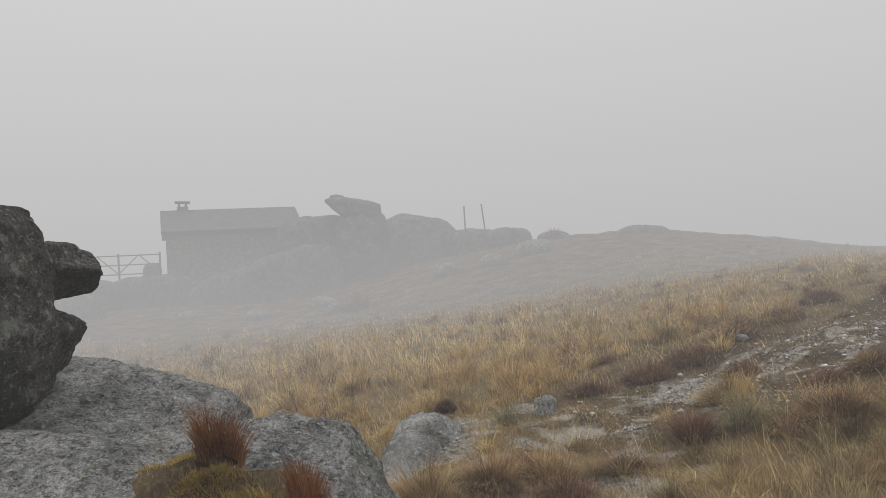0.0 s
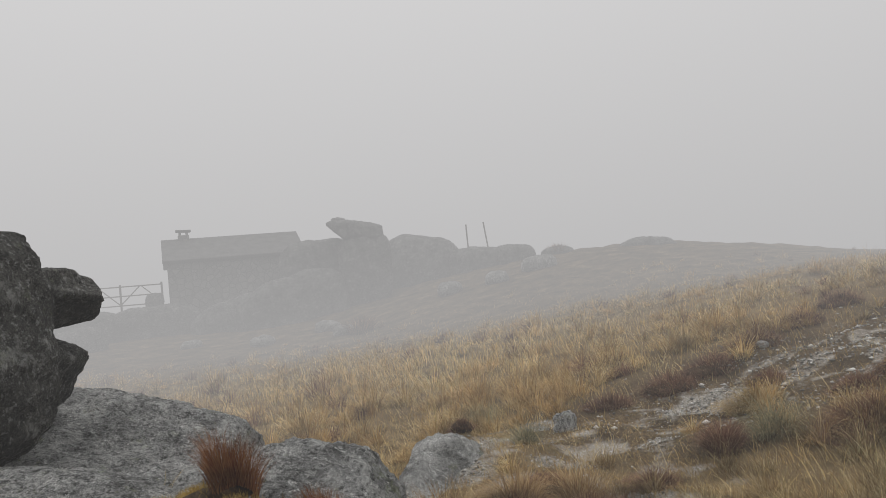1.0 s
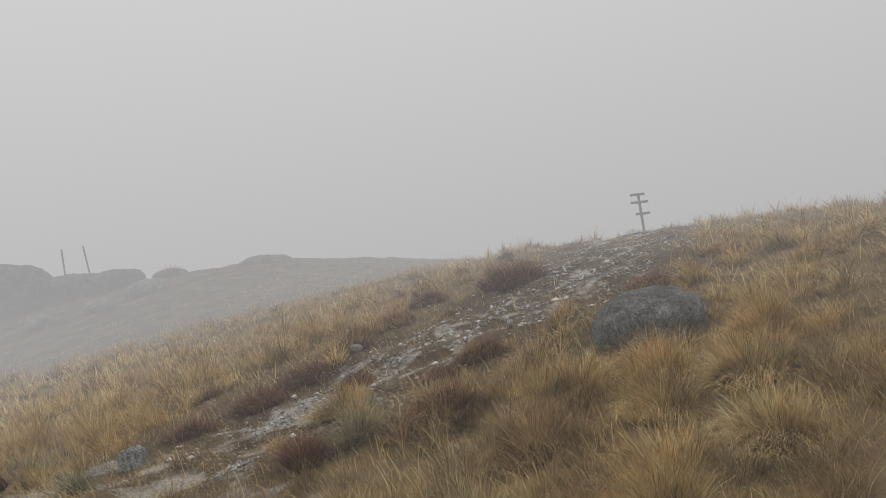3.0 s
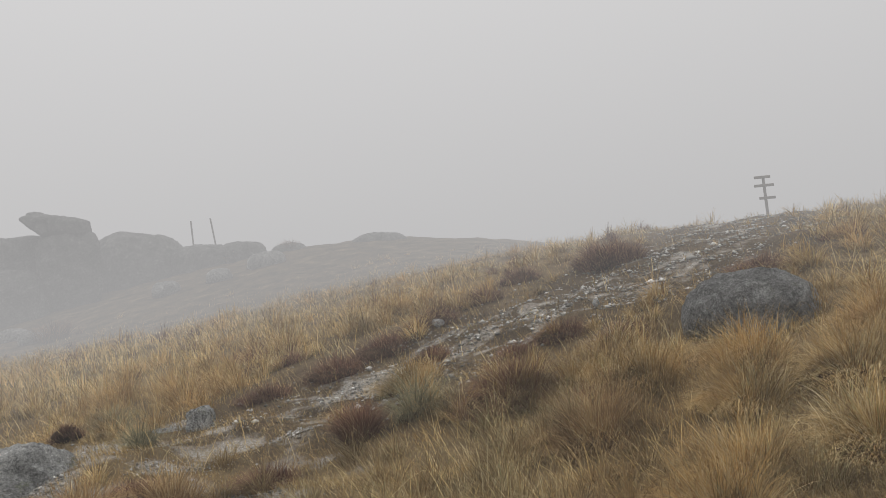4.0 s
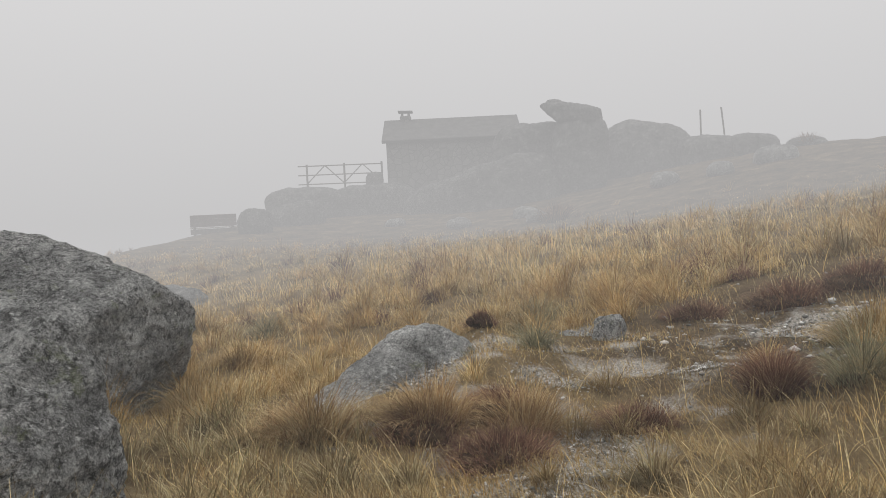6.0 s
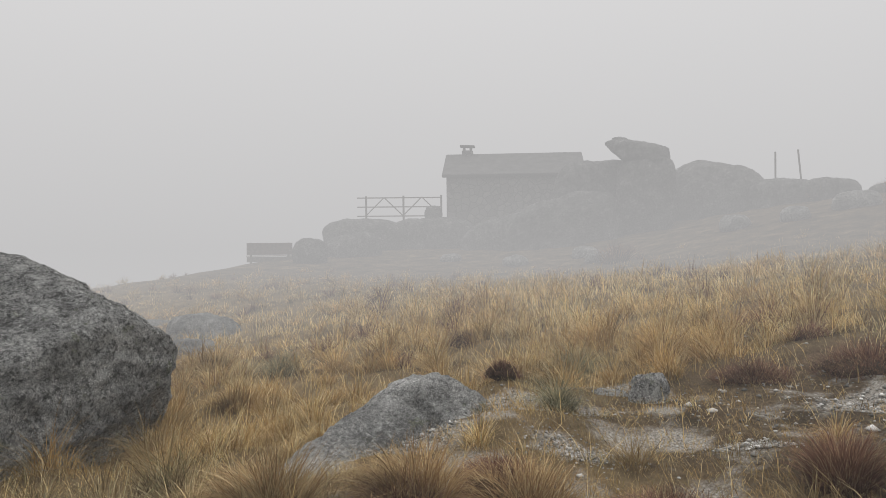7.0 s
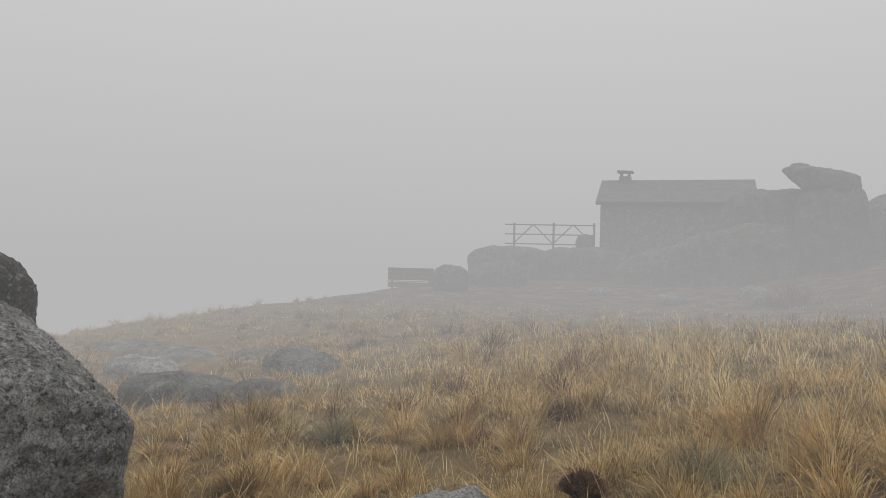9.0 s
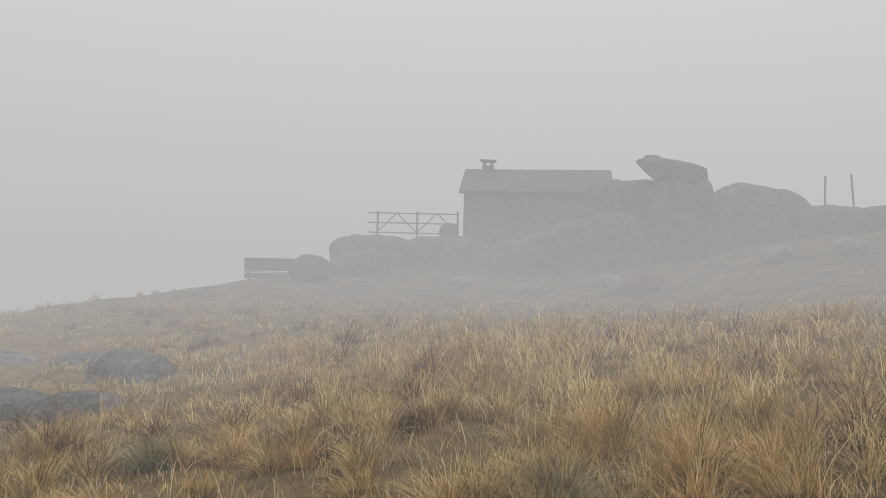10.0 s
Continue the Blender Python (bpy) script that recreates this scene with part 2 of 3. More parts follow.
# ---- the lie of the land ----
HILLS = [(-24.0, 0.0, 12.0, -0.87), (-24.0, 18.0, 12.0, -0.02), (-24.0, 36.0, 12.0, 1.61), (-10.0, -8.0, 11.0, 1.68), (-9.0, 6.0, 9.0, -1.02), (-9.0, 18.0, 9.0, 1.44), (-9.0, 30.0, 9.0, -1.48), (-10.0, 42.0, 11.0, 1.0), (2.0, -6.0, 9.0, 0.23), (0.0, 3.0, 4.5, 0.67), (1.0, 9.0, 4.5, -0.62), (1.0, 16.0, 6.0, 0.39), (1.0, 26.0, 9.0, -0.96), (2.0, 38.0, 10.0, 2.71), (7.0, 8.0, 4.5, 0.15), (9.0, 15.0, 6.0, 0.65), (12.0, 26.0, 10.0, 1.08), (14.0, 38.0, 11.0, 1.38), (16.0, 2.0, 10.0, 1.28), (20.0, 14.0, 10.0, 0.29), (5.0, 2.0, 4.5, -1.14), (-8.6, 12.6, 2.8, -0.32), (15.0, 31.0, 5.5, -0.9)]
HC = np.array(HILLS)


def lump(x, y, s):
    """Gentle unevenness."""
    return (np.sin(x * 1.7 / s + 1.3 * np.sin(y * 0.9 / s)) * np.sin(y * 1.9 / s + 0.7 * np.cos(x * 1.1 / s)))


def land(x, y):
    """Height of the bare ground at x, y."""
    x, y = np.asarray(x, float), np.asarray(y, float)
    z = np.full(np.broadcast(x, y).shape, -1.2)
    for cx, cy, r, h in HILLS:
        z = z + h * np.exp(-((x - cx) ** 2 + (y - cy) ** 2) / (2 * r * r))
    z = z + 0.05 * lump(x, y, 1.3) + 0.045 * lump(x + 9, y - 4, 0.42)
    # soil heaped against the rocks beside the first steps
    z = z + (0.83 + 0.06 * lump(x, y, 0.13)) * np.exp(-(((x + 0.68) / 0.95) ** 2 + ((y - 4.46) / 0.74) ** 2) ** 1.4)
    z = z + 0.22 * np.exp(-(((x - 0.5) / 0.85) ** 2 + ((y - 8.5) / 1.0) ** 2))
    z = z + 0.15 * np.exp(-((x - 0.1) ** 2 + (y - 9.45) ** 2) / 0.07)
    # the slope breaks off on the valley side, and the ground falls away beyond the tor
    brink = np.maximum(0, -x - 15.5 - 0.25 * (y - 12))
    z = z - 0.35 * brink * brink / (brink + 3.0)
    far = np.maximum(0, np.hypot(x, y - 15) - 40)
    return z - 0.12 * far


TRACK = [(2.7, 9.7), (4.4, 10.3), (6.0, 10.5), (7.5, 11.0), (8.9, 12.4), (10.8, 14.8), (13.5, 17.4), (18.0, 21.0)]


def track_gap(x, y):
    """Distance from the middle of the worn track."""
    x, y = np.asarray(x, float), np.asarray(y, float)
    best = np.full(x.shape, 1e9)
    for (ax, ay), (bx, by) in zip(TRACK, TRACK[1:]):
        dx, dy = bx - ax, by - ay
        t = np.clip(((x - ax) * dx + (y - ay) * dy) / (dx * dx + dy * dy), 0, 1)
        best = np.minimum(best, np.hypot(x - ax - t * dx, y - ay - t * dy))
    return best


def grazed(x, y):
    """1 on the trodden ground between the boulders and the tussocks."""
    return np.exp(-(((x - 1.2) / 1.8) ** 2 + ((y - 7.9) / 2.3) ** 2) ** 2)


# bare grit between the tussocks: middle, half widths, turn
BARE = [(1.75, 7.05, 0.40, 0.62, 0.25), (0.6, 8.95, 0.6, 0.38, 0.2), (0.75, 10.1, 0.6, 0.32, -0.1), (1.75, 6.2, 0.45, 0.35, 0.0),
        (1.2, 8.2, 0.3, 0.2, 0.0), (2.2, 8.75, 0.2, 0.1, 0.3), (3.0, 10.0, 0.8, 0.3, 0.45), (0.15, 7.95, 0.45, 0.22, 0.5)]


def bare(x, y):
    """1 on open grit, 0 in the grass."""
    x, y = np.asarray(x, float), np.asarray(y, float)
    out = np.zeros(x.shape)
    for cx, cy, a, b, turn in BARE:
        c, s = math.cos(turn), math.sin(turn)
        u, v = (x - cx) * c + (y - cy) * s, -(x - cx) * s + (y - cy) * c
        out = np.maximum(out, 0.78 * np.exp(-((u / a) ** 2 + (v / b) ** 2) ** 1.5))
    way = (0.30 + 0.10 * lump(x * 1.3, y * 2.1, 0.5) + 0.12 * lump(x * 1.1 + 3, y * 1.9, 0.17)) * np.clip(1.5 - track_gap(x, y) / 1.15, 0, 1)
    out = np.maximum(out, grazed(x, y) * np.clip(0.30 + 0.28 * lump(x + 1, y, 0.24), 0, 0.5))
    return np.maximum(out, way)


def heath_cover(x, y):
    """1 where brown heath takes over from the grass: on the far slope, and beside the track."""
    far = np.clip((y - 17 + 0.25 * np.abs(x)) / 9.0, 0, 1)
    return np.maximum(np.maximum(0.9 * far, 0.08 * grazed(x, y)), 0.8 * np.clip(2.3 - track_gap(x, y) / 1.0, 0, 1) + np.exp(-((x + 0.6) ** 2 + (y - 4.1) ** 2) / 0.5))


def ground_mesh():
    """One sheet: fine in the middle, coarse out to the horizon."""
    def steps(a, b, near, far, c0, c1):
        out, v = [a], a
        while v < b:
            d = max(0, c0 - v, v - c1)
            v = v + near + far * d
            out.append(min(v, b))
        return np.array(out)
    xs = steps(-700, 700, 0.12, 0.06, -3.0, 6.5)
    ys = steps(-700, 700, 0.12, 0.06, 2.0, 12.0)
    gx, gy = np.meshgrid(xs, ys)
    gz = land(gx, gy)
    gz = gz - 0.04 * bare(gx, gy)
    nx, ny = len(xs), len(ys)
    co = np.stack([gx, gy, gz], -1).reshape(-1, 3)
    i = np.arange(nx * ny).reshape(ny, nx)
    quads = np.stack([i[:-1, :-1], i[:-1, 1:], i[1:, 1:], i[1:, :-1]], -1).reshape(-1, 4)
    me = mesh_of("ground", co, quads)
    at = me.attributes.new("grit", "FLOAT", "POINT")
    at.data.foreach_set("value", bare(co[:, 0], co[:, 1]).astype(np.float32))
    at = me.attributes.new("heath", "FLOAT", "POINT")
    at.data.foreach_set("value", heath_cover(co[:, 0], co[:, 1]).astype(np.float32))
    me.materials.append(SOIL)
    me.shade_smooth()
    return me


def mesh_of(name, co, quads, tris=None):
    """A mesh from arrays of corners, four-sided faces and three-sided faces."""
    me = bpy.data.meshes.new(name)
    nt = 0 if tris is None else len(tris)
    me.vertices.add(len(co))
    me.vertices.foreach_set("co", np.asarray(co, np.float32).ravel())
    loops = np.asarray(quads, np.int32).ravel()
    starts = np.arange(len(quads)) * 4
    if nt:
        starts = np.concatenate([starts, len(loops) + np.arange(nt) * 3])
        loops = np.concatenate([loops, np.asarray(tris, np.int32).ravel()])
    me.loops.add(len(loops))
    me.loops.foreach_set("vertex_index", loops)
    me.polygons.add(len(starts))
    me.polygons.foreach_set("loop_start", starts.astype(np.int32))
    me.update(calc_edges=True)
    me.validate()
    return me


tagged(new("ground", ground_mesh()), "uneven moorland turf and pale grit under dry grass", "ground", kind="structure")


# ---- rocks ----
def rock_bm(size, power=3.0, cuts=(), rough=0.06, seed=0, fine=5, stretch=1.0):
    """A boulder: a rounded block, split along flat planes (normal, distance), worn and uneven."""
    bm = bmesh.new()
    bmesh.ops.create_icosphere(bm, subdivisions=fine, radius=1.0)
    a, b, c = size
    off = Vector((seed * 7.31, seed * 3.17, seed * 5.73))
    small = min(size)
    planes = [(Vector(n).normalized(), d) for n, d in cuts]
    for v in bm.verts:
        d = v.co.normalized()
        r = (abs(d.x / a) ** power + abs(d.y / b) ** power + abs(d.z / c) ** power) ** (-1 / power)
        for n, dist in planes:
            k = d.dot(n)
            if k > 1e-4:
                q = dist / k
                r = -math.log(math.exp(-r * 26 / small) + math.exp(-q * 26 / small)) * small / 26 if min(r, q) * 26 / small < 600 and max(r, q) * 26 / small < 600 else min(r, q)
        p = d * r
        n1 = noise.fractal(p * (0.9 / small) + off, 1.0, 2.0, 4)
        n2 = noise.fractal(p * 6.0 + off, 0.9, 2.1, 4)
        n3 = noise.fractal(p * 21.0 - off, 0.8, 2.2, 3) if fine > 5 else 0.0
        bed = noise.noise(Vector((p.x * 1.3, p.y * 1.3, p.z * 11.0)) + off) * min(1.0, small)
        v.co = p * (1 + rough * n1 * stretch) + d * (0.030 * n2 + 0.012 * n3 + 0.016 * bed)
    return bm


def rock(name, m, size, label, material=None, category="boulder", group="", **shape):
    ob = part(name, rock_bm(size, **shape), material or ROCK, smooth=True)
    ob.matrix_basis = m
    return tagged(ob, label, category, group)


def on_land(x, y, up=0.0):
    return float(land(x, y)) + up


# the group of boulders beside the first steps
rock("flat_boulder", pose(-2.58, 6.70, -0.33, 3, 11, 6), (1.18, 1.0, 0.80), "flat-topped grey granite boulder with pale lichen patches",
     power=3.6, cuts=[((1, -0.1, 0.3), 1.06), ((0.1, -0.25, 1), 0.68), ((0.9, 0.1, -0.5), 0.98), ((0.15, 0.6, 1), 0.86)], rough=0.07, seed=2, fine=7)
rock("blunt_boulder", pose(-0.35, 4.80, -0.49, 3, 6, -8), (0.63, 0.47, 0.75), "blunt grey granite boulder crusted with black lichen",
     power=4.2, cuts=[((1, 0.1, 0.8), 0.64), ((0.1, -0.25, 1), 0.65)], rough=0.05, seed=5, fine=7)
rock("low_slab", pose(-1.85, 4.25, -0.10, 4, 6, 6), (0.92, 0.66, 0.42), "low grey granite slab half sunk in soil",
     power=3.2, cuts=[((0.05, -0.35, 1), 0.36)], rough=0.06, seed=9, fine=6)
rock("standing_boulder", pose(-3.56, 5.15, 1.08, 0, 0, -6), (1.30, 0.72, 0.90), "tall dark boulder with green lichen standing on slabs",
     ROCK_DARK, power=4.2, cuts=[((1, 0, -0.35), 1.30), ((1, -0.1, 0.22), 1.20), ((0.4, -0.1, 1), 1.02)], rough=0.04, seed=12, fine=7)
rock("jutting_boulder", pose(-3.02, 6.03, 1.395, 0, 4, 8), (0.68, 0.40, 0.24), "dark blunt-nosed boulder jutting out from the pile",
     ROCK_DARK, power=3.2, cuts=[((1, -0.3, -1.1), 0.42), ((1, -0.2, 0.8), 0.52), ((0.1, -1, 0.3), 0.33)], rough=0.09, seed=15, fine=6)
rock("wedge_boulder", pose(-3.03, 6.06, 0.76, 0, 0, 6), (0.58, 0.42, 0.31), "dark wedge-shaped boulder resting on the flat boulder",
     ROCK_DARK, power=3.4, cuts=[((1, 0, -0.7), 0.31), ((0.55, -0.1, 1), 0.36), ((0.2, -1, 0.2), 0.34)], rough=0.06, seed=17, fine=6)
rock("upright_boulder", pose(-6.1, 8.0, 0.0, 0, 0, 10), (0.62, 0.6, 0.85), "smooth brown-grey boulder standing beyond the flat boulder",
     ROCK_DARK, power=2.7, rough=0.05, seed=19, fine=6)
# the boulder in the grass ahead
def wedge_bm():
    """A ridge that dips towards the path, with a blunt shoulder at its high end."""
    bm = rock_bm((0.98, 0.30, 0.27), 2.3, [((0.1, -0.5, 1), 0.20), ((0, -1, 0.25), 0.24)], 0.12, 21, 6)
    bmesh.ops.transform(bm, matrix=pose(-0.12, 7.86, -0.80, 0, -19, 82), verts=bm.verts)
    other = rock_bm((0.46, 0.34, 0.27), 2.4, [((0.55, -0.2, 1), 0.20), ((0.2, -1, 0.3), 0.25)], 0.12, 22, 6)
    bmesh.ops.transform(other, matrix=pose(0.12, 8.42, -0.66, 0, 14, -8), verts=other.verts)
    me = bpy.data.meshes.new("shoulder")
    other.to_mesh(me)
    other.free()
    bm.from_mesh(me)
    bpy.data.meshes.remove(me)
    return bm


tagged(part("pointed_boulder", wedge_bm(), ROCK_GREY, smooth=True), "pale pointed granite boulder with dark lichen sunk in grass", "boulder")
rock("small_stone", pose(1.30, 9.58, -0.56, 0, 0, 20), (0.14, 0.11, 0.15), "small grey stone standing in dry grass", category="stone", power=2.6, rough=0.12, seed=23, fine=5)
rock("low_stone", pose(0.98, 9.62, -0.66, 0, 0, 10), (0.16, 0.09, 0.09), "low dark stone at the edge of the grit", category="stone", power=2.6, rough=0.12, seed=24, fine=4)
rock("domed_boulder", pose(6.5, 8.15, -0.14, 0, 0, 20), (0.70, 0.55, 0.42), "smooth grey domed boulder behind blond tussocks", ROCK_PLAIN, power=2.2, rough=0.05, seed=25, fine=6)
for i, (x, y) in enumerate([(4.12, 11.4), (5.62, 9.75)]):
    rock("white_stone", pose(x, y, on_land(x, y, 0.05), 0, 0, 50 * i), (0.07, 0.05, 0.045), "small white quartz stone beside the track", ROCK_PALE, "stone", "white stones", power=2.5, rough=0.1, seed=27 + i, fine=3)

# ---- the hut on the tor ----
HUT = pose(-17.1, 38.1, 0, 0, 0, 25.4)
RIDGE, EAVE, FOOT, LONG, HALF = 5.12, 3.9, 0.2, 6.75, 2.5


def hut():
    h = thing("stone_hut", HUT, "low stone mountain hut with dark pitched roof on a rocky terrace", "hut")
    bm = bmesh.new()
    box(bm, pose(LONG / 2, 0, (EAVE + FOOT) / 2), LONG - 0.3, 2 * HALF - 0.3, EAVE - FOOT, 0.05)
    part("wall", bm, WALLING, h)
    for end in (0.02, LONG - 0.02):
        bm = bmesh.new()
        t = 0.3 if end < 1 else -0.3
        vs = [bm.verts.new(p) for p in ((end + t, -HALF + 0.2, EAVE), (end + t, HALF - 0.2, EAVE), (end + t, 0, RIDGE - 0.1),
                                        (end + 1.6 * t, -HALF + 0.2, EAVE), (end + 1.6 * t, HALF - 0.2, EAVE), (end + 1.6 * t, 0, RIDGE - 0.1))]
        for f in ((0, 1, 2), (5, 4, 3), (0, 3, 4, 1), (1, 4, 5, 2), (2, 5, 3, 0)):
            bm.faces.new([vs[i] for i in f])
        part("gable", bm, WALLING, h)
    for side in (-1, 1):
        bm = bmesh.new()
        slope = math.hypot(HALF, RIDGE - EAVE)
        ang = math.degrees(math.atan2(RIDGE - EAVE, HALF))
        m = pose(LONG / 2, side * HALF / 2, (RIDGE + EAVE) / 2, 0, 0, 0) @ pose(0, 0, 0, -side * ang, 0, 0)
        box(bm, m, LONG + 0.1, slope + 0.1, 0.16, 0.03)
        part("roof", bm, ROOFING, h)
    bm = bmesh.new()
    box(bm, pose(1.05, 0, RIDGE + 0.0), 0.55, 0.5, 0.5, 0.03)
    chimney = part("chimney", bm, WALLING, h)
    for dx in (-0.17, 0.17):
        bm = bmesh.new()
        box(bm, pose(1.05 + dx, 0, RIDGE + 0.33), 0.12, 0.4, 0.2, 0.02)
        part("cap_support", bm, WALLING, chimney)
    bm = bmesh.new()
    box(bm, pose(1.05, 0, RIDGE + 0.47, 0, 2, 0), 0.75, 0.6, 0.09, 0.02)
    part("cap_slab", bm, ROOFING, chimney)
    return h


hut()


def fence():
    a, b = Vector((-19.9, 34.9, 0)), Vector((-16.5, 36.45, 0))
    f = thing("wooden_fence", pose(0, 0, 0), "weathered wooden rail fence with crossed braces on the terrace", "fence")
    low, high = 1.95, 2.95
    n = 2
    for i in range(n + 1):
        p = a.lerp(b, i / n)
        part("post", beam(bmesh.new(), (p.x, p.y, 1.3), (p.x, p.y, high + 0.08), 0.075, 0.075), WOOD, f)
    out = a.lerp(b, -0.12)
    for z in (2.05, 2.5, high):
        part("rail", beam(bmesh.new(), (out.x, out.y, z), (b.x, b.y, z - 0.03), 0.04, 0.055), WOOD, f)
    for i in range(n):
        p, m, q = a.lerp(b, i / n), a.lerp(b, (i + 0.5) / n), a.lerp(b, (i + 1) / n)
        for e in (p, q):
            part("brace", beam(bmesh.new(), (e.x, e.y - 0.05, 2.05), (m.x, m.y - 0.05, high), 0.04, 0.05), WOOD, f)


fence()


def bench():
    a, b = Vector((-20.85, 27.8, 0)), Vector((-19.6, 29.0, 0))
    turn = math.degrees(math.atan2(b.y - a.y, b.x - a.x))
    k = thing("park_bench", pose(*((a + b) / 2), 0, 0, turn), "dark wooden bench with tall plank back on the slope", "bench")
    for z in (0.70, 0.53, 0.36):
        part("back_plank", box(bmesh.new(), pose(0, 0.03 * (0.7 - z), z - 0.03, 8, 0, 0), 1.9, 0.045, 0.166), WOOD_RED, k)
    # pale planks that show as a strip below the back
    for y in (0.12, 0.28, 0.44):
        part("seat_plank", box(bmesh.new(), pose(0, y, 0.20), 1.95, 0.14, 0.045), WOOD_PALE, k, "pale seat plank")
    part("front_board", box(bmesh.new(), pose(0, 0.06, 0.05), 1.9, 0.05, 0.22), WOOD, k)
    for x in (-0.78, 0.78):
        part("back_post", beam(bmesh.new(), (x, 0.09, -0.35), (x, 0.04, 0.76), 0.09, 0.08), WOOD, k)
        part("leg", box(bmesh.new(), pose(x, 0.30, -0.09), 0.1, 0.40, 0.52), WOOD, k)


bench()


def sign():
    s = thing("signpost", pose(13.55, 18.0, 0, 0, 0, -34), "weathered wooden signpost with several small arrow boards", "signpost")
    part("post", beam(bmesh.new(), (0, 0, 0.3), (0, 0, 1.93), 0.065, 0.065), WOOD, s)
    for z, x, w in ((1.90, -0.02, 0.36), (1.70, 0.0, 0.44), (1.40, 0.04, 0.36)):
        part("arrow_board", box(bmesh.new(), pose(x, -0.06, z, 0, 3, 0), w, 0.03, 0.065), WOOD, s)


sign()

# poles on the skyline
for x, y, z0, z1, lean in ((-1.75, 39.8, 2.6, 4.45, 0.0), (-0.7, 39.9, 2.6, 4.5, -5.0)):
    bm = beam(bmesh.new(), (0, 0, 0), (0, 0, z1 - z0), 0.07, 0.07)
    p = part("pole", bm, WOOD)
    p.matrix_basis = pose(x, y, z0, 0, lean, 0)
    tagged(p, "thin bare wooden pole on the rocky ridge", "pole", "poles on the ridge")

# the stone at the end of the fence
rock("corner_stone", pose(-16.75, 36.1, 1.95, 0, 5, 20), (0.42, 0.36, 0.55), "blocky stone at the end of the fence", ROCK_FAR, "stone", power=3.2, rough=0.08, seed=35, fine=4)

# rocks of the tor
FARROCKS = [
    # name, x, y, z, a, b, c, tilt, turn, power
    ("perched_slab", -6.8, 36.6, 4.42, 1.42, 1.0, 0.52, 8, 8, 3.2),
    ("pedestal_rock", -6.5, 36.7, 2.45, 1.25, 1.2, 1.95, 4, 15, 3.4),
    ("cap_stone", -7.55, 36.6, 5.02, 0.34, 0.3, 0.16, 5, 0, 2.6),
    ("domed_rock", -4.15, 40.2, 2.3, 2.5, 1.8, 1.95, 4, 5, 2.4),
    ("shoulder_rock", -8.9, 37.6, 2.35, 2.0, 1.3, 1.9, 1, 20, 3.6),
    ("leaning_slab", -9.6, 34.9, 0.9, 2.6, 1.2, 1.7, -18, 15, 2.6),
    ("apron_rock", -12.2, 35.6, 0.5, 2.4, 1.2, 1.4, -10, 25, 2.6),
    ("terrace_rock", -16.3, 35.4, 0.7, 2.2, 1.0, 1.15, 0, 24, 3.4),
    ("terrace_rock", -19.3, 34.0, 0.75, 2.0, 1.2, 1.1, 2, 22, 3.4),
    ("low_rock", -18.0, 31.2, 0.3, 1.3, 0.9, 0.8, -12, 40, 2.8),
    ("low_rock", -17.6, 27.9, 0.25, 0.65, 0.6, 0.68, 0, 10, 2.8),
    ("ridge_rock", -1.2, 38.8, 2.2, 1.5, 1.0, 0.98, 2, 0, 3.4),
    ("ridge_rock", 0.5, 38.6, 2.4, 1.0, 0.8, 0.72, 4, 30, 3.4),
    ("ridge_rock", 6.6, 36.2, 2.15, 1.3, 0.9, 0.55, 4, 10, 2.6),
    ("ridge_rock", 2.6, 37.5, 2.3, 0.8, 0.7, 0.45, 0, 0, 2.6),
]
for i, (name, x, y, z, a, b, c, tilt, turn, pw) in enumerate(FARROCKS):
    split = [((-0.75, 0, -1), 0.62), ((0.12, 0, 1), 0.50), ((1, 0, 0.1), 1.28)] if name == "perched_slab" else []
    if name == "domed_rock":
        split = [((1, 0, 0.9), 2.05), ((0.15, 0, 1), 1.75)]
    rock(name, pose(x, y, z, 0, tilt, turn), (a, b, c), "weathered grey granite rock of the misty tor", ROCK_FAR, "rock", "rocks of the tor", cuts=split, power=pw, rough=0.08, seed=40 + i)

# flat rocks in the grass down the slope
for i, (x, y, z, a, b, c, mat) in enumerate([(-7.75, 13.4, -0.98, 0.72, 0.5, 0.38, ROCK_PLAIN), (-11.6, 13.0, -1.27, 1.9, 0.8, 0.42, ROCK_PLAIN), (-9.9, 11.75, -1.14, 0.62, 0.45, 0.30, ROCK_GREY),
                                         (-6.85, 10.8, -1.0, 0.80, 0.45, 0.30, ROCK_PLAIN), (-9.6, 13.9, -1.1, 0.7, 0.4, 0.28, ROCK_PLAIN), (-5.85, 11.35, -0.98, 0.62, 0.35, 0.26, ROCK_PLAIN)]):
    rock("sunken_rock", pose(x, y, z, 0, 3, 20 * i), (a, b, c), "low pale granite rock sunk in dry grass", mat, "rock", "rocks down the slope", power=2.6, rough=0.08, seed=60 + i)


# ---- grass ----
rng = np.random.default_rng(7)


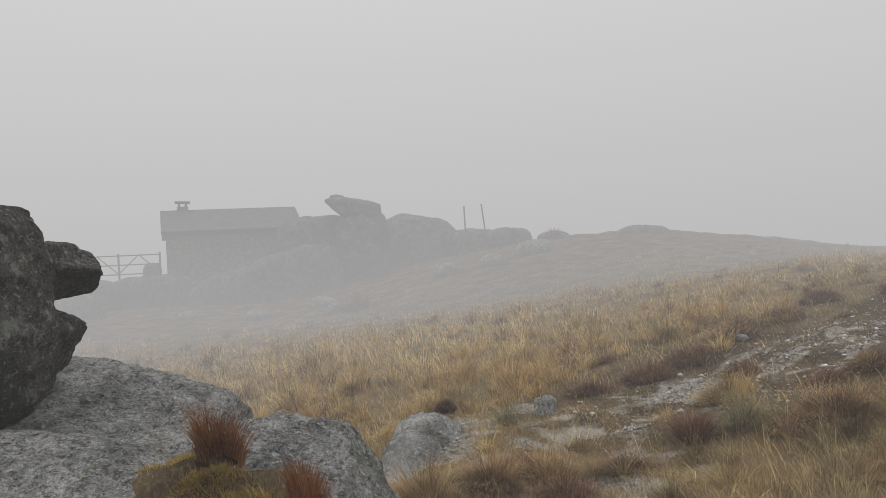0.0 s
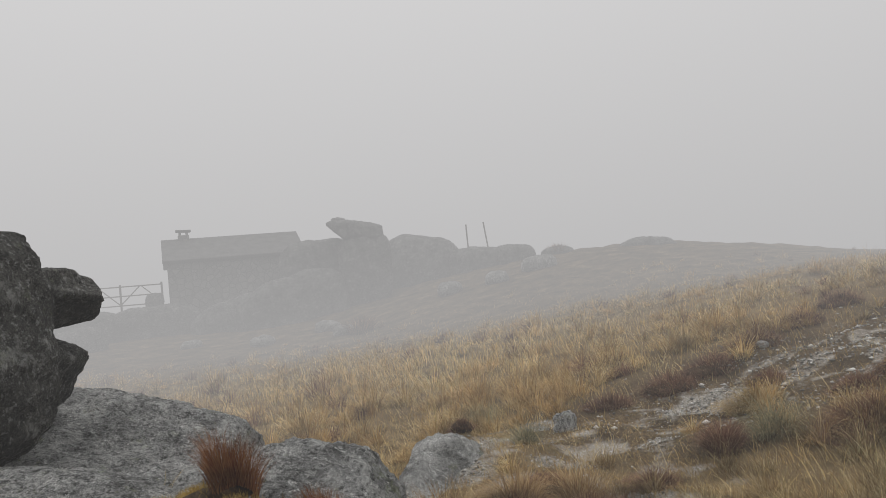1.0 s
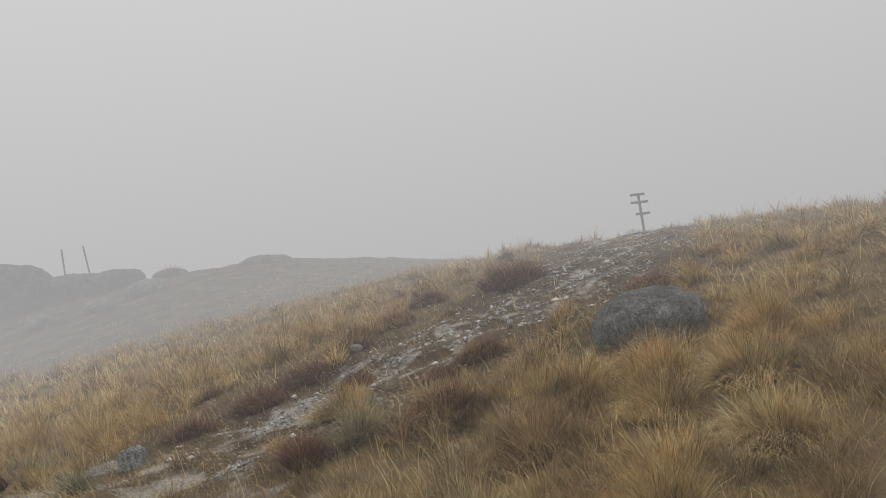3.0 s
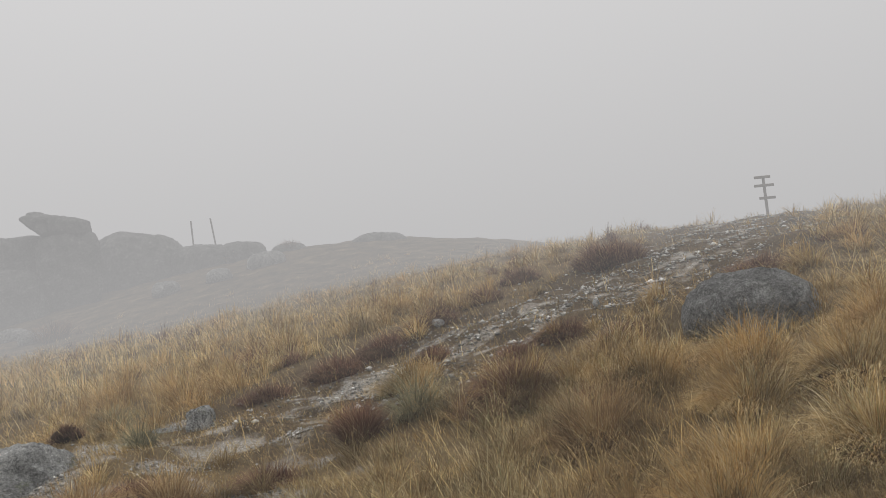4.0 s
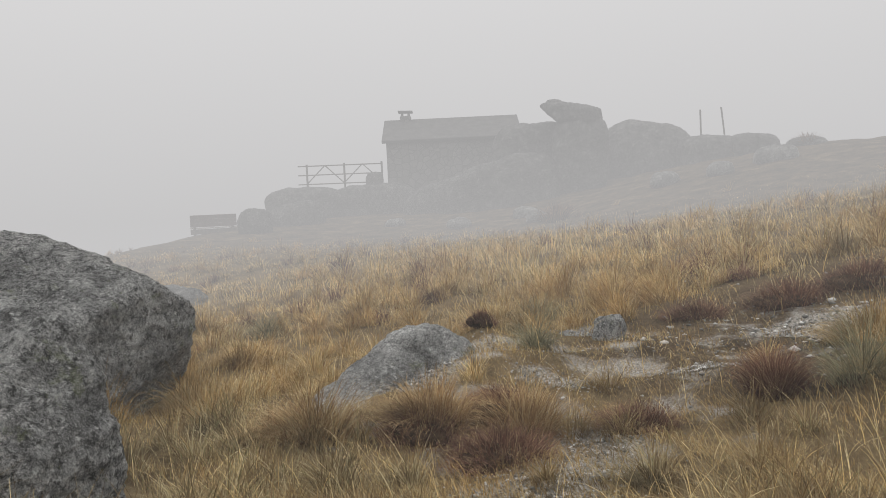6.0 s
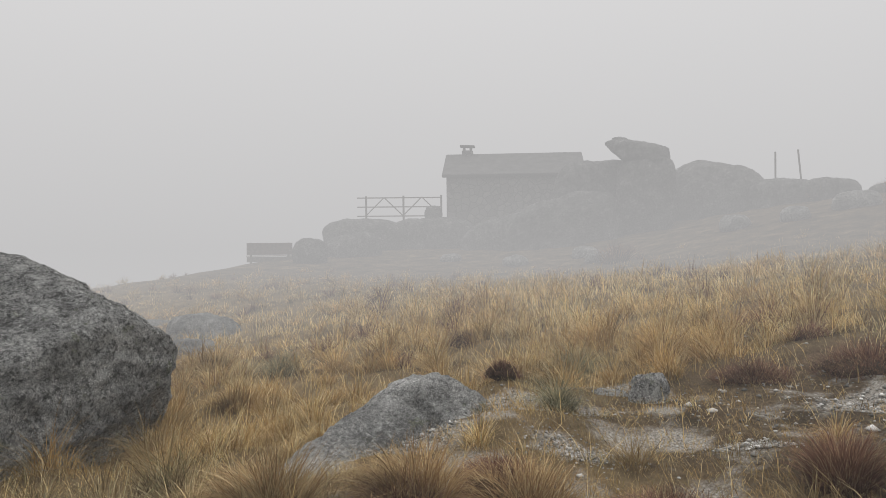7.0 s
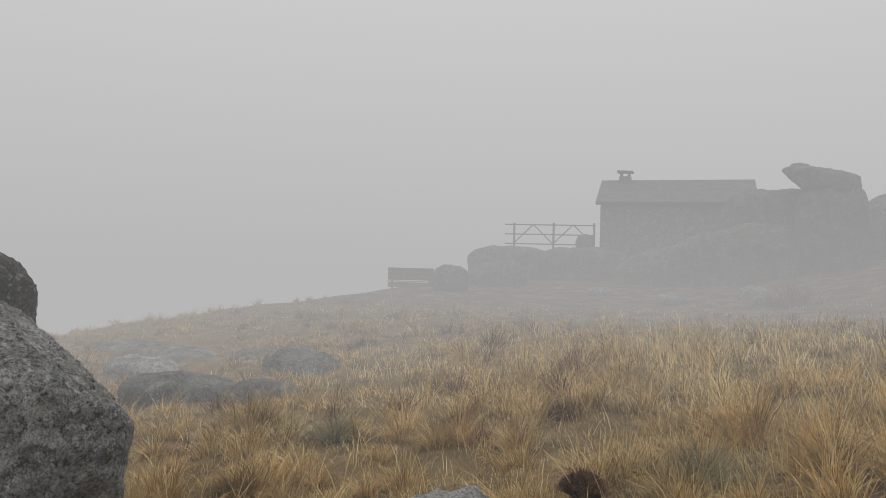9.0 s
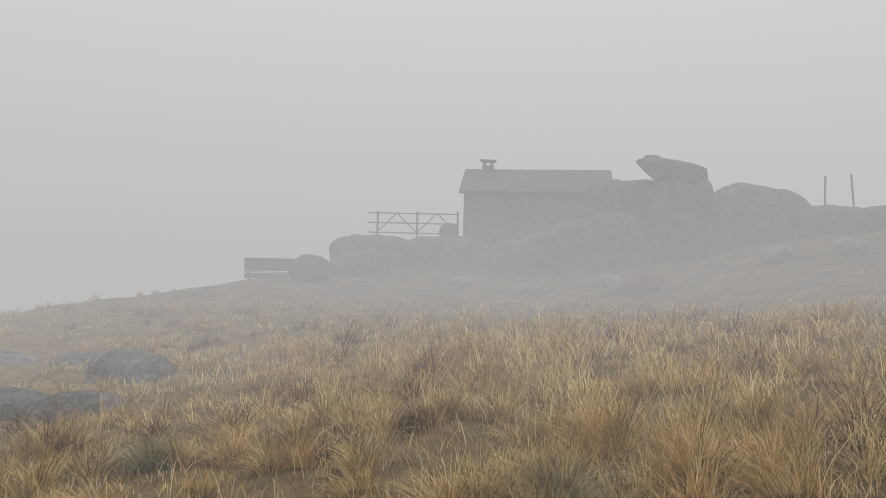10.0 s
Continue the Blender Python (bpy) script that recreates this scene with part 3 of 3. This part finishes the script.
def blade_mesh(name, x, y, z, length, width, azim, bend, material, segs=3):
    """Tapered, arching blades: root, height, way and bend of each are given as arrays."""
    n = len(x)
    t = np.linspace(0, 1, segs + 1)
    ang = bend[:, None] * (0.34 + 0.66 * t[None, :])          # lean from upright, growing to the tip
    step = length[:, None] / segs
    out = np.concatenate([np.zeros((n, 1)), np.cumsum(np.sin(ang[:, :-1]) * step, 1)], 1)
    up = np.concatenate([np.zeros((n, 1)), np.cumsum(np.cos(ang[:, :-1]) * step, 1)], 1)
    cx, cy = np.cos(azim)[:, None], np.sin(azim)[:, None]
    px, py, pz = x[:, None] + out * cx, y[:, None] + out * cy, z[:, None] + up - 0.02
    face = azim + math.pi / 2 + rng.uniform(-0.9, 0.9, n)
    wx, wy = np.cos(face)[:, None], np.sin(face)[:, None]
    half = 0.5 * width[:, None] * (1 - 0.75 * t[None, :segs] ** 1.5)
    left = np.stack([px[:, :segs] - wx * half, py[:, :segs] - wy * half, pz[:, :segs]], -1)
    right = np.stack([px[:, :segs] + wx * half, py[:, :segs] + wy * half, pz[:, :segs]], -1)
    tip = np.stack([px[:, segs:], py[:, segs:], pz[:, segs:]], -1)
    pairs = np.stack([left, right], 2).reshape(n, 2 * segs, 3)
    co = np.concatenate([pairs, tip], 1).reshape(-1, 3)
    base = np.arange(n)[:, None] * (2 * segs + 1)
    quads = np.concatenate([(base + 2 * k + np.array([0, 1, 3, 2])) for k in range(segs - 1)], 0)
    tris = base + 2 * (segs - 1) + np.array([0, 1, 2])
    me = mesh_of(name, co, quads, tris)
    me.materials.append(material)
    return me


ROCKS_AT = [(-2.4, 6.75, 1.05, 0.9), (-0.3, 4.85, 0.85, 0.75), (-1.85, 4.25, 0.8, 0.55), (-0.05, 8.3, 0.5, 0.4), (-0.22, 7.65, 0.24, 0.55), (6.5, 8.15, 0.6, 0.45), (1.3, 9.58, 0.12, 0.1), (-6.05, 7.9, 0.5, 0.5), (-0.6, 3.9, 0.95, 0.8), (-8.1, 13.2, 0.75, 0.6), (-6.4, 11.1, 0.9, 0.6), (-11.3, 13.0, 1.7, 0.9), (-9.0, 12.2, 0.9, 0.6)]


def clear(x, y):
    ok = np.ones(len(x), bool)
    for cx, cy, a, b in ROCKS_AT:
        ok &= ((x - cx) / a) ** 2 + ((y - cy) / b) ** 2 > 1
    return ok


def sector(n, r0, r1, lo=-78, hi=62):
    """Places in front of the walk, thinning out with distance."""
    r = r0 * (r1 / r0) ** rng.random(n)
    a = np.radians(rng.uniform(lo, hi, n))
    return 2.4 + r * np.sin(a), 3.0 + r * np.cos(a), r


def stems(name, material, n, r0, r1, height, width, keep, bend=(0.2, 0.9), label="", segs=3):
    x, y, r = sector(n, r0, r1)
    ok = clear(x, y) & (rng.random(n) < keep(x, y))
    x, y, r = x[ok], y[ok], r[ok]
    n = len(x)
    h = height(x, y) * rng.uniform(0.5, 1.15, n)
    w = width * np.clip(r / 6.0, 0.85, 2.4) * rng.uniform(0.7, 1.3, n)
    az = rng.normal(2.9, 1.3, n) + 0.6 * lump(x, y, 1.5)
    ob = new(name, blade_mesh(name, x, y, land(x, y), h, w, az, rng.uniform(*bend, n), material, segs))
    return tagged(ob, label, "grass", kind="stuff")


def tall_zone(x, y):
    """Where the straw stands high."""
    a = np.exp(-(((x + 2.0) / 5.5) ** 2 + ((y - 14.5) / 3.0) ** 2))
    b = np.exp(-(((x - 1.2) / 1.6) ** 2 + ((y - 11.6) / 1.2) ** 2)) * 0.6
    return np.clip(a + b, 0, 1)


def openness(x, y):
    worn = np.clip(2.0 - track_gap(x, y) / 0.95, 0, 1)
    high = np.clip((y - 19) / 8.0, 0, 1)
    return np.clip(1 - 1.25 * bare(x, y), 0.0, 1) * (1 - 0.92 * worn) * (1 - 0.7 * high)


def sward(x, y):
    return (0.13 + 0.05 * lump(x, y, 0.6) + 0.03 * tall_zone(x, y)) * (1 - 0.5 * grazed(x, y))


stems("turf", TURF, 300000, 1.5, 26, sward, 0.0044, lambda x, y: np.clip(1 - 1.0 * bare(x, y), 0.08, 1) * np.clip(0.65 + 0.9 * lump(x + 5, y + 2, 0.33), 0.2, 1) * (1 - 0.7 * np.clip(2.0 - track_gap(x, y) / 0.95, 0, 1)) * (1 - 0.6 * np.clip((y - 19) / 8.0, 0, 1)), (0.6, 1.9), "short brown and olive turf between the tussocks", segs=2)
stems("long_grass", STRAW, 200000, 4.0, 24, lambda x, y: (0.15 + 0.32 * tall_zone(x, y)) * (0.75 + 0.5 * lump(x, y, 0.31)), 0.0034, lambda x, y: openness(x, y) * np.clip(0.10 + tall_zone(x, y) - 0.1 * grazed(x, y), 0, 1) * np.clip(0.45 + 1.0 * lump(x, y, 0.45), 0.05, 1), (0.35, 1.7), "pale tall straw swaying on the slope", segs=3)
stems("litter", TURF, 80000, 2.0, 9.0, lambda x, y: 0.13 + 0.03 * lump(x, y, 0.5), 0.0042, lambda x, y: 0.15 + 0.85 * grazed(x, y), (1.7, 2.2), "flattened dead stems strewn on trodden ground", segs=2)
stems("stray_straw", STRAW, 9000, 1.7, 11, lambda x, y: 0.34 + 0.12 * lump(x, y, 0.9), 0.0042, lambda x, y: openness(x, y) * (1 - 0.6 * grazed(x, y)), (0.8, 2.3), "long pale straws lying across the grass", segs=4)


def clump(x, y, s, r, per, material, name, wind=0.45, width=0.0044, spread=0.42, segs=4, stiff=0.0, tall=1.0):
    """Arching blades for clumps at x, y with size s, seen from about r metres."""
    k = np.repeat(np.arange(len(x)), per)
    m = len(k)
    az = rng.uniform(0, 2 * math.pi, m)
    rad = np.sqrt(rng.random(m))
    bx = x[k] + spread * s[k] * rad * np.cos(az)
    by = y[k] + spread * s[k] * rad * np.sin(az)
    az = az + rng.normal(0, 0.8, m)
    bend = (0.7 + 1.9 * rad * rng.uniform(0.5, 1.4, m)) * (1 - stiff)
    ax, ay = np.cos(az) * bend - wind, np.sin(az) * bend - 0.15 * wind
    length = tall * s[k] * rng.uniform(0.45, 1.5, m)
    w = width * np.clip(r[k] / 6.0, 0.85, 2.4) * rng.uniform(0.7, 1.3, m)
    z = land(bx, by) + 0.2 * s[k] * (1 - rad * rad)
    return blade_mesh(name, bx, by, z, length, w, np.arctan2(ay, ax), np.minimum(np.hypot(ax, ay), 2.4), material, segs)


def tussocks(name, n, r0, r1, per, material, size, label, segs=3):
    """Clumps of arching grass, some hundreds of blades each, with gaps between them."""
    x, y, r = sector(n, r0, r1)
    ok = clear(x, y) & (rng.random(n) < (1 - 0.8 * grazed(x, y)) * openness(x, y) * np.clip(0.8 + 0.7 * lump(x + 3, y, 0.8), 0.3, 1))
    x, y, r = x[ok], y[ok], r[ok]
    s = size * rng.uniform(0.5, 1.45, len(x)) * (1 + 0.4 * tall_zone(x, y)) * (1 - 0.3 * grazed(x, y))
    ob = new(name, clump(x, y, s, r, per, material, name, wind=0.75, segs=segs))
    return tagged(ob, label, "grass", kind="stuff")


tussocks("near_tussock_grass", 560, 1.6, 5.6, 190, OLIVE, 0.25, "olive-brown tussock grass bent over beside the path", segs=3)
tussocks("tussock_grass", 620, 5.0, 10, 190, GRASS, 0.25, "golden dry tussock grass arching over the moor", segs=3)
tussocks("far_tussock_grass", 1700, 9, 28, 62, GRASS, 0.22, "golden dry tussock grass fading into mist", segs=3)


# single tufts that stand out from the grass
def tuft(name, x, y, size, count, material, label, group="", wind=0.2, up=0.0, spread=0.42, width=0.0034, stiff=0.0, tall=1.0, mound=True):
    t = thing(name, pose(0, 0, 0), label, "tuft", group)
    one = np.array([1.0])
    me = clump(x * one, y * one, size * one, 6 * one, count, material, "foliage", wind, width, spread, stiff=stiff, tall=tall)
    ob = new("foliage", me)
    ob.parent = t
    if up:
        ob.location.z = up
    if not mound:
        return t
    bm = rock_bm((spread * size * 0.85, spread * size * 0.85, 0.24 * size), 2.0, (), 0.2, int(x * 31 + y * 7) % 50, 4)
    bmesh.ops.translate(bm, verts=bm.verts, vec=(x, y, on_land(x, y) + up - 0.10 * size))
    part("root_mound", bm, PEAT, t, smooth=True)
    return t


tuft("heather_tuft", 2.72, 8.1, 0.36, 3200, HEATH, "rounded red-brown heather tuft among dry grass", "heather tufts", wind=0.1, spread=0.36, stiff=0.35, width=0.0030, tall=0.72)
tuft("heather_tuft", 3.95, 7.9, 0.46, 3600, HEATH, "broad maroon heather tuft bent by wind", "heather tufts", wind=0.7, spread=0.8, tall=0.52, width=0.0034)
for x, y, size in ((4.55, 7.25, 0.36), (3.74, 10.1, 0.26), (1.35, 6.75, 0.36), (1.95, 7.55, 0.3), (0.75, 6.9, 0.3), (1.0, 7.5, 0.26), (5.0, 9.3, 0.34), (4.4, 9.2, 0.3), (2.7, 10.7, 0.42), (3.3, 11.1, 0.4), (4.1, 11.75, 0.45), (4.9, 12.3, 0.42), (5.7, 12.8, 0.4), (1.9, 10.5, 0.36), (5.4, 8.6, 0.36), (7.6, 9.6, 0.4)):
    tuft("heather_tuft", x, y, size, 1500, HEATH, "low maroon-brown heather tuft among dry grass", "heather tufts", wind=0.6, spread=0.85, tall=0.42, width=0.0036)
tuft("heather_bush", 6.85, 12.05, 0.52, 3200, HEATH, "dark brown heather bush beside the gritty track", spread=0.95, width=0.006, tall=0.48, stiff=0.2)
for x, y, size in ((3.25, 8.3, 0.42), (-3.05, 10.2, 0.34), (0.85, 8.85, 0.26), (0.25, 10.75, 0.34)):
    tuft("sedge_tuft", x, y, size, 700, SEDGE, "grey-green sedge tuft with drooping blades", "sedge tufts", wind=0.0)
for x, y, size in ((2.2, 11.6, 0.3), (-1.6, 11.8, 0.3)):
    tuft("peat_tuft", x, y, size, 700, HEATH, "dark peaty hummock with withered stems", "peat hummocks", spread=0.6, tall=0.5)
tuft("peat_tuft", 0.1, 9.45, 0.30, 1100, HEATH, "dark peaty hummock with withered stems", "peat hummocks", up=0.06, spread=0.5, tall=0.26)
for x, y, size in ((4.95, 7.35, 0.36), (5.85, 7.25, 0.38), (6.1, 6.4, 0.36), (4.7, 5.7, 0.34), (5.4, 5.4, 0.34), (5.3, 6.5, 0.34), (6.9, 7.0, 0.36), (3.3, 9.2, 0.28), (4.2, 5.1, 0.32)):
    tuft("blond_tussock", x, y, size, 1500, GRASS, "large blond grass tussock bent over by wind", "blond tussocks", wind=1.1, spread=0.8, width=0.0044, tall=0.9)
for x, y, size in ((1.25, 7.35, 0.28), (0.72, 7.1, 0.28), (4.25, 6.7, 0.34), (0.15, 6.6, 0.30), (4.9, 8.0, 0.28)):
    tuft("russet_tussock", x, y, size, 1300, RUSSET, "russet grass tussock arching over bare grit", "russet tussocks", wind=0.7, spread=0.85, width=0.0042)
for x, y, size, up in ((-0.61, 4.34, 0.20, 0.07), (-0.08, 4.2, 0.15, 0.09)):
    tuft("rust_tuft", x, y, size, 1500, RUST, "rust-red upright stems in a tuft beside the boulder", "rust-red tufts", wind=0.0, up=up, spread=0.62, stiff=0.6, width=0.0028)
for x, y, size in ((-0.25, 4.1, 0.2), (-0.45, 3.95, 0.17), (-0.1, 3.95, 0.2), (-0.7, 4.15, 0.12), (0.12, 4.35, 0.16), (-0.3, 3.8, 0.2), (-0.55, 4.12, 0.12), (0.25, 4.1, 0.2)):
    tuft("moss_cushion", x, y, size, 700, MOSS, "ochre moss cushion on the soil between rocks", "moss cushions", wind=0.0, spread=0.9, tall=0.45, width=0.0026, mound=False)
n_moss = 20000
ma, mr = rng.uniform(0, 2 * math.pi, n_moss), np.sqrt(rng.random(n_moss))
mx, my = -0.55 + 0.85 * mr * np.cos(ma), 4.15 + 0.6 * mr * np.sin(ma)
ok = rng.random(n_moss) < np.clip(0.4 + 1.1 * lump(mx * 3, my * 3, 0.7), 0.06, 1)
mx, my = mx[ok], my[ok]
tagged(new("moss", blade_mesh("moss", mx, my, land(mx, my), rng.uniform(0.02, 0.07, len(mx)), np.full(len(mx), 0.003), rng.uniform(0, 6.28, len(mx)), rng.uniform(0.2, 1.6, len(mx)), MOSS, 2)),
       "ochre moss and dead stems on the soil between rocks", "moss", kind="stuff")
rock("flat_stone", pose(-0.92, 4.02, on_land(-0.92, 4.02, 0.01), 0, 0, 15), (0.09, 0.06, 0.022), "flat pale stone lying on soil", ROCK_PALE, "stone", power=2.4, rough=0.1, seed=71, fine=4)

# scrub and stones on the far slope
tussocks("scrub", 300, 8.5, 36, 90, HEATH, 0.20, "dark heather scrub scattered over the misty slope", segs=2)
for i, (x, y, a) in enumerate(((-7.0, 30.8, 0.55), (-5.8, 28.8, 0.5), (-2.2, 33.0, 0.7), (-0.2, 32.6, 0.6), (-9.3, 29.6, 0.5), (1.6, 33.8, 0.8), (-12.6, 30.6, 0.45))):
    rock("slope_stone", pose(x, y, on_land(x, y, 0.08), 0, 4, 40 * i), (a, 0.7 * a, 0.55 * a), "weathered granite stone on the misty slope", ROCK_PLAIN, "stone", "stones on the slope", power=2.6, rough=0.1, seed=80 + i, fine=4)
for x, y, size in ((2.6, 37.2, 0.45), (0.1, 38.3, 0.6), (-5.2, 28.6, 0.6)):
    tuft("ridge_bush", x, y, size, 500, HEATH, "dark low heather bush on the misty ridge", "bushes on the ridge", wind=0.0, spread=0.8, width=0.02, tall=0.8, stiff=0.3)


# ---- loose grit ----
def pebbles(name, n, where, size, material, label):
    """Small angular stones strewn on the ground."""
    x, y = where(n)
    n = len(x)
    s = size * rng.lognormal(0, 0.5, n)
    turn = rng.uniform(0, 2 * math.pi, n)
    unit = np.array([(1, 0, 0), (0, 1, 0), (-1, 0, 0), (0, -1, 0), (0.2, 0.1, 0.55), (0, 0, -0.5)])
    jit = unit[None] * rng.uniform(0.6, 1.3, (n, 6, 3)) * s[:, None, None]
    c, sn = np.cos(turn)[:, None], np.sin(turn)[:, None]
    co = np.stack([jit[..., 0] * c - jit[..., 1] * sn + x[:, None], jit[..., 0] * sn + jit[..., 1] * c + y[:, None], jit[..., 2] + (land(x, y) - 0.02 * bare(x, y))[:, None]], -1).reshape(-1, 3)
    f = np.array([(0, 1, 4), (1, 2, 4), (2, 3, 4), (3, 0, 4), (1, 0, 5), (2, 1, 5), (3, 2, 5), (0, 3, 5)])
    tris = (np.arange(n)[:, None, None] * 6 + f[None]).reshape(-1, 3)
    me = mesh_of(name, co, np.zeros((0, 4), np.int32), tris)
    me.materials.append(material)
    return tagged(new(name, me), label, "gravel", kind="stuff")


def on_patches(n):
    k = rng.integers(0, len(BARE), n)
    b = np.array(BARE)[k]
    u, v = rng.normal(0, 0.5, n) * b[:, 2], rng.normal(0, 0.5, n) * b[:, 3]
    return b[:, 0] + u * np.cos(b[:, 4]) - v * np.sin(b[:, 4]), b[:, 1] + u * np.sin(b[:, 4]) + v * np.cos(b[:, 4])


def on_track(n):
    k = rng.integers(0, len(TRACK) - 2, n)
    t = rng.random(n)
    a, b = np.array(TRACK)[k], np.array(TRACK)[k + 1]
    p = a + (b - a) * t[:, None]
    x, y = p[:, 0] + rng.normal(0, 0.85, n), p[:, 1] + rng.normal(0, 0.75, n)
    ok = rng.random(n) < np.clip(0.5 + lump(x * 1.2, y * 1.7, 0.35), 0.05, 1)
    return x[ok], y[ok]


pebbles("fine_gravel", 11000, on_patches, 0.006, PEBBLE, "pale granite grit on bare ground")
pebbles("track_gravel", 12000, on_track, 0.015, PEBBLE, "pale broken stones strewn on the track")
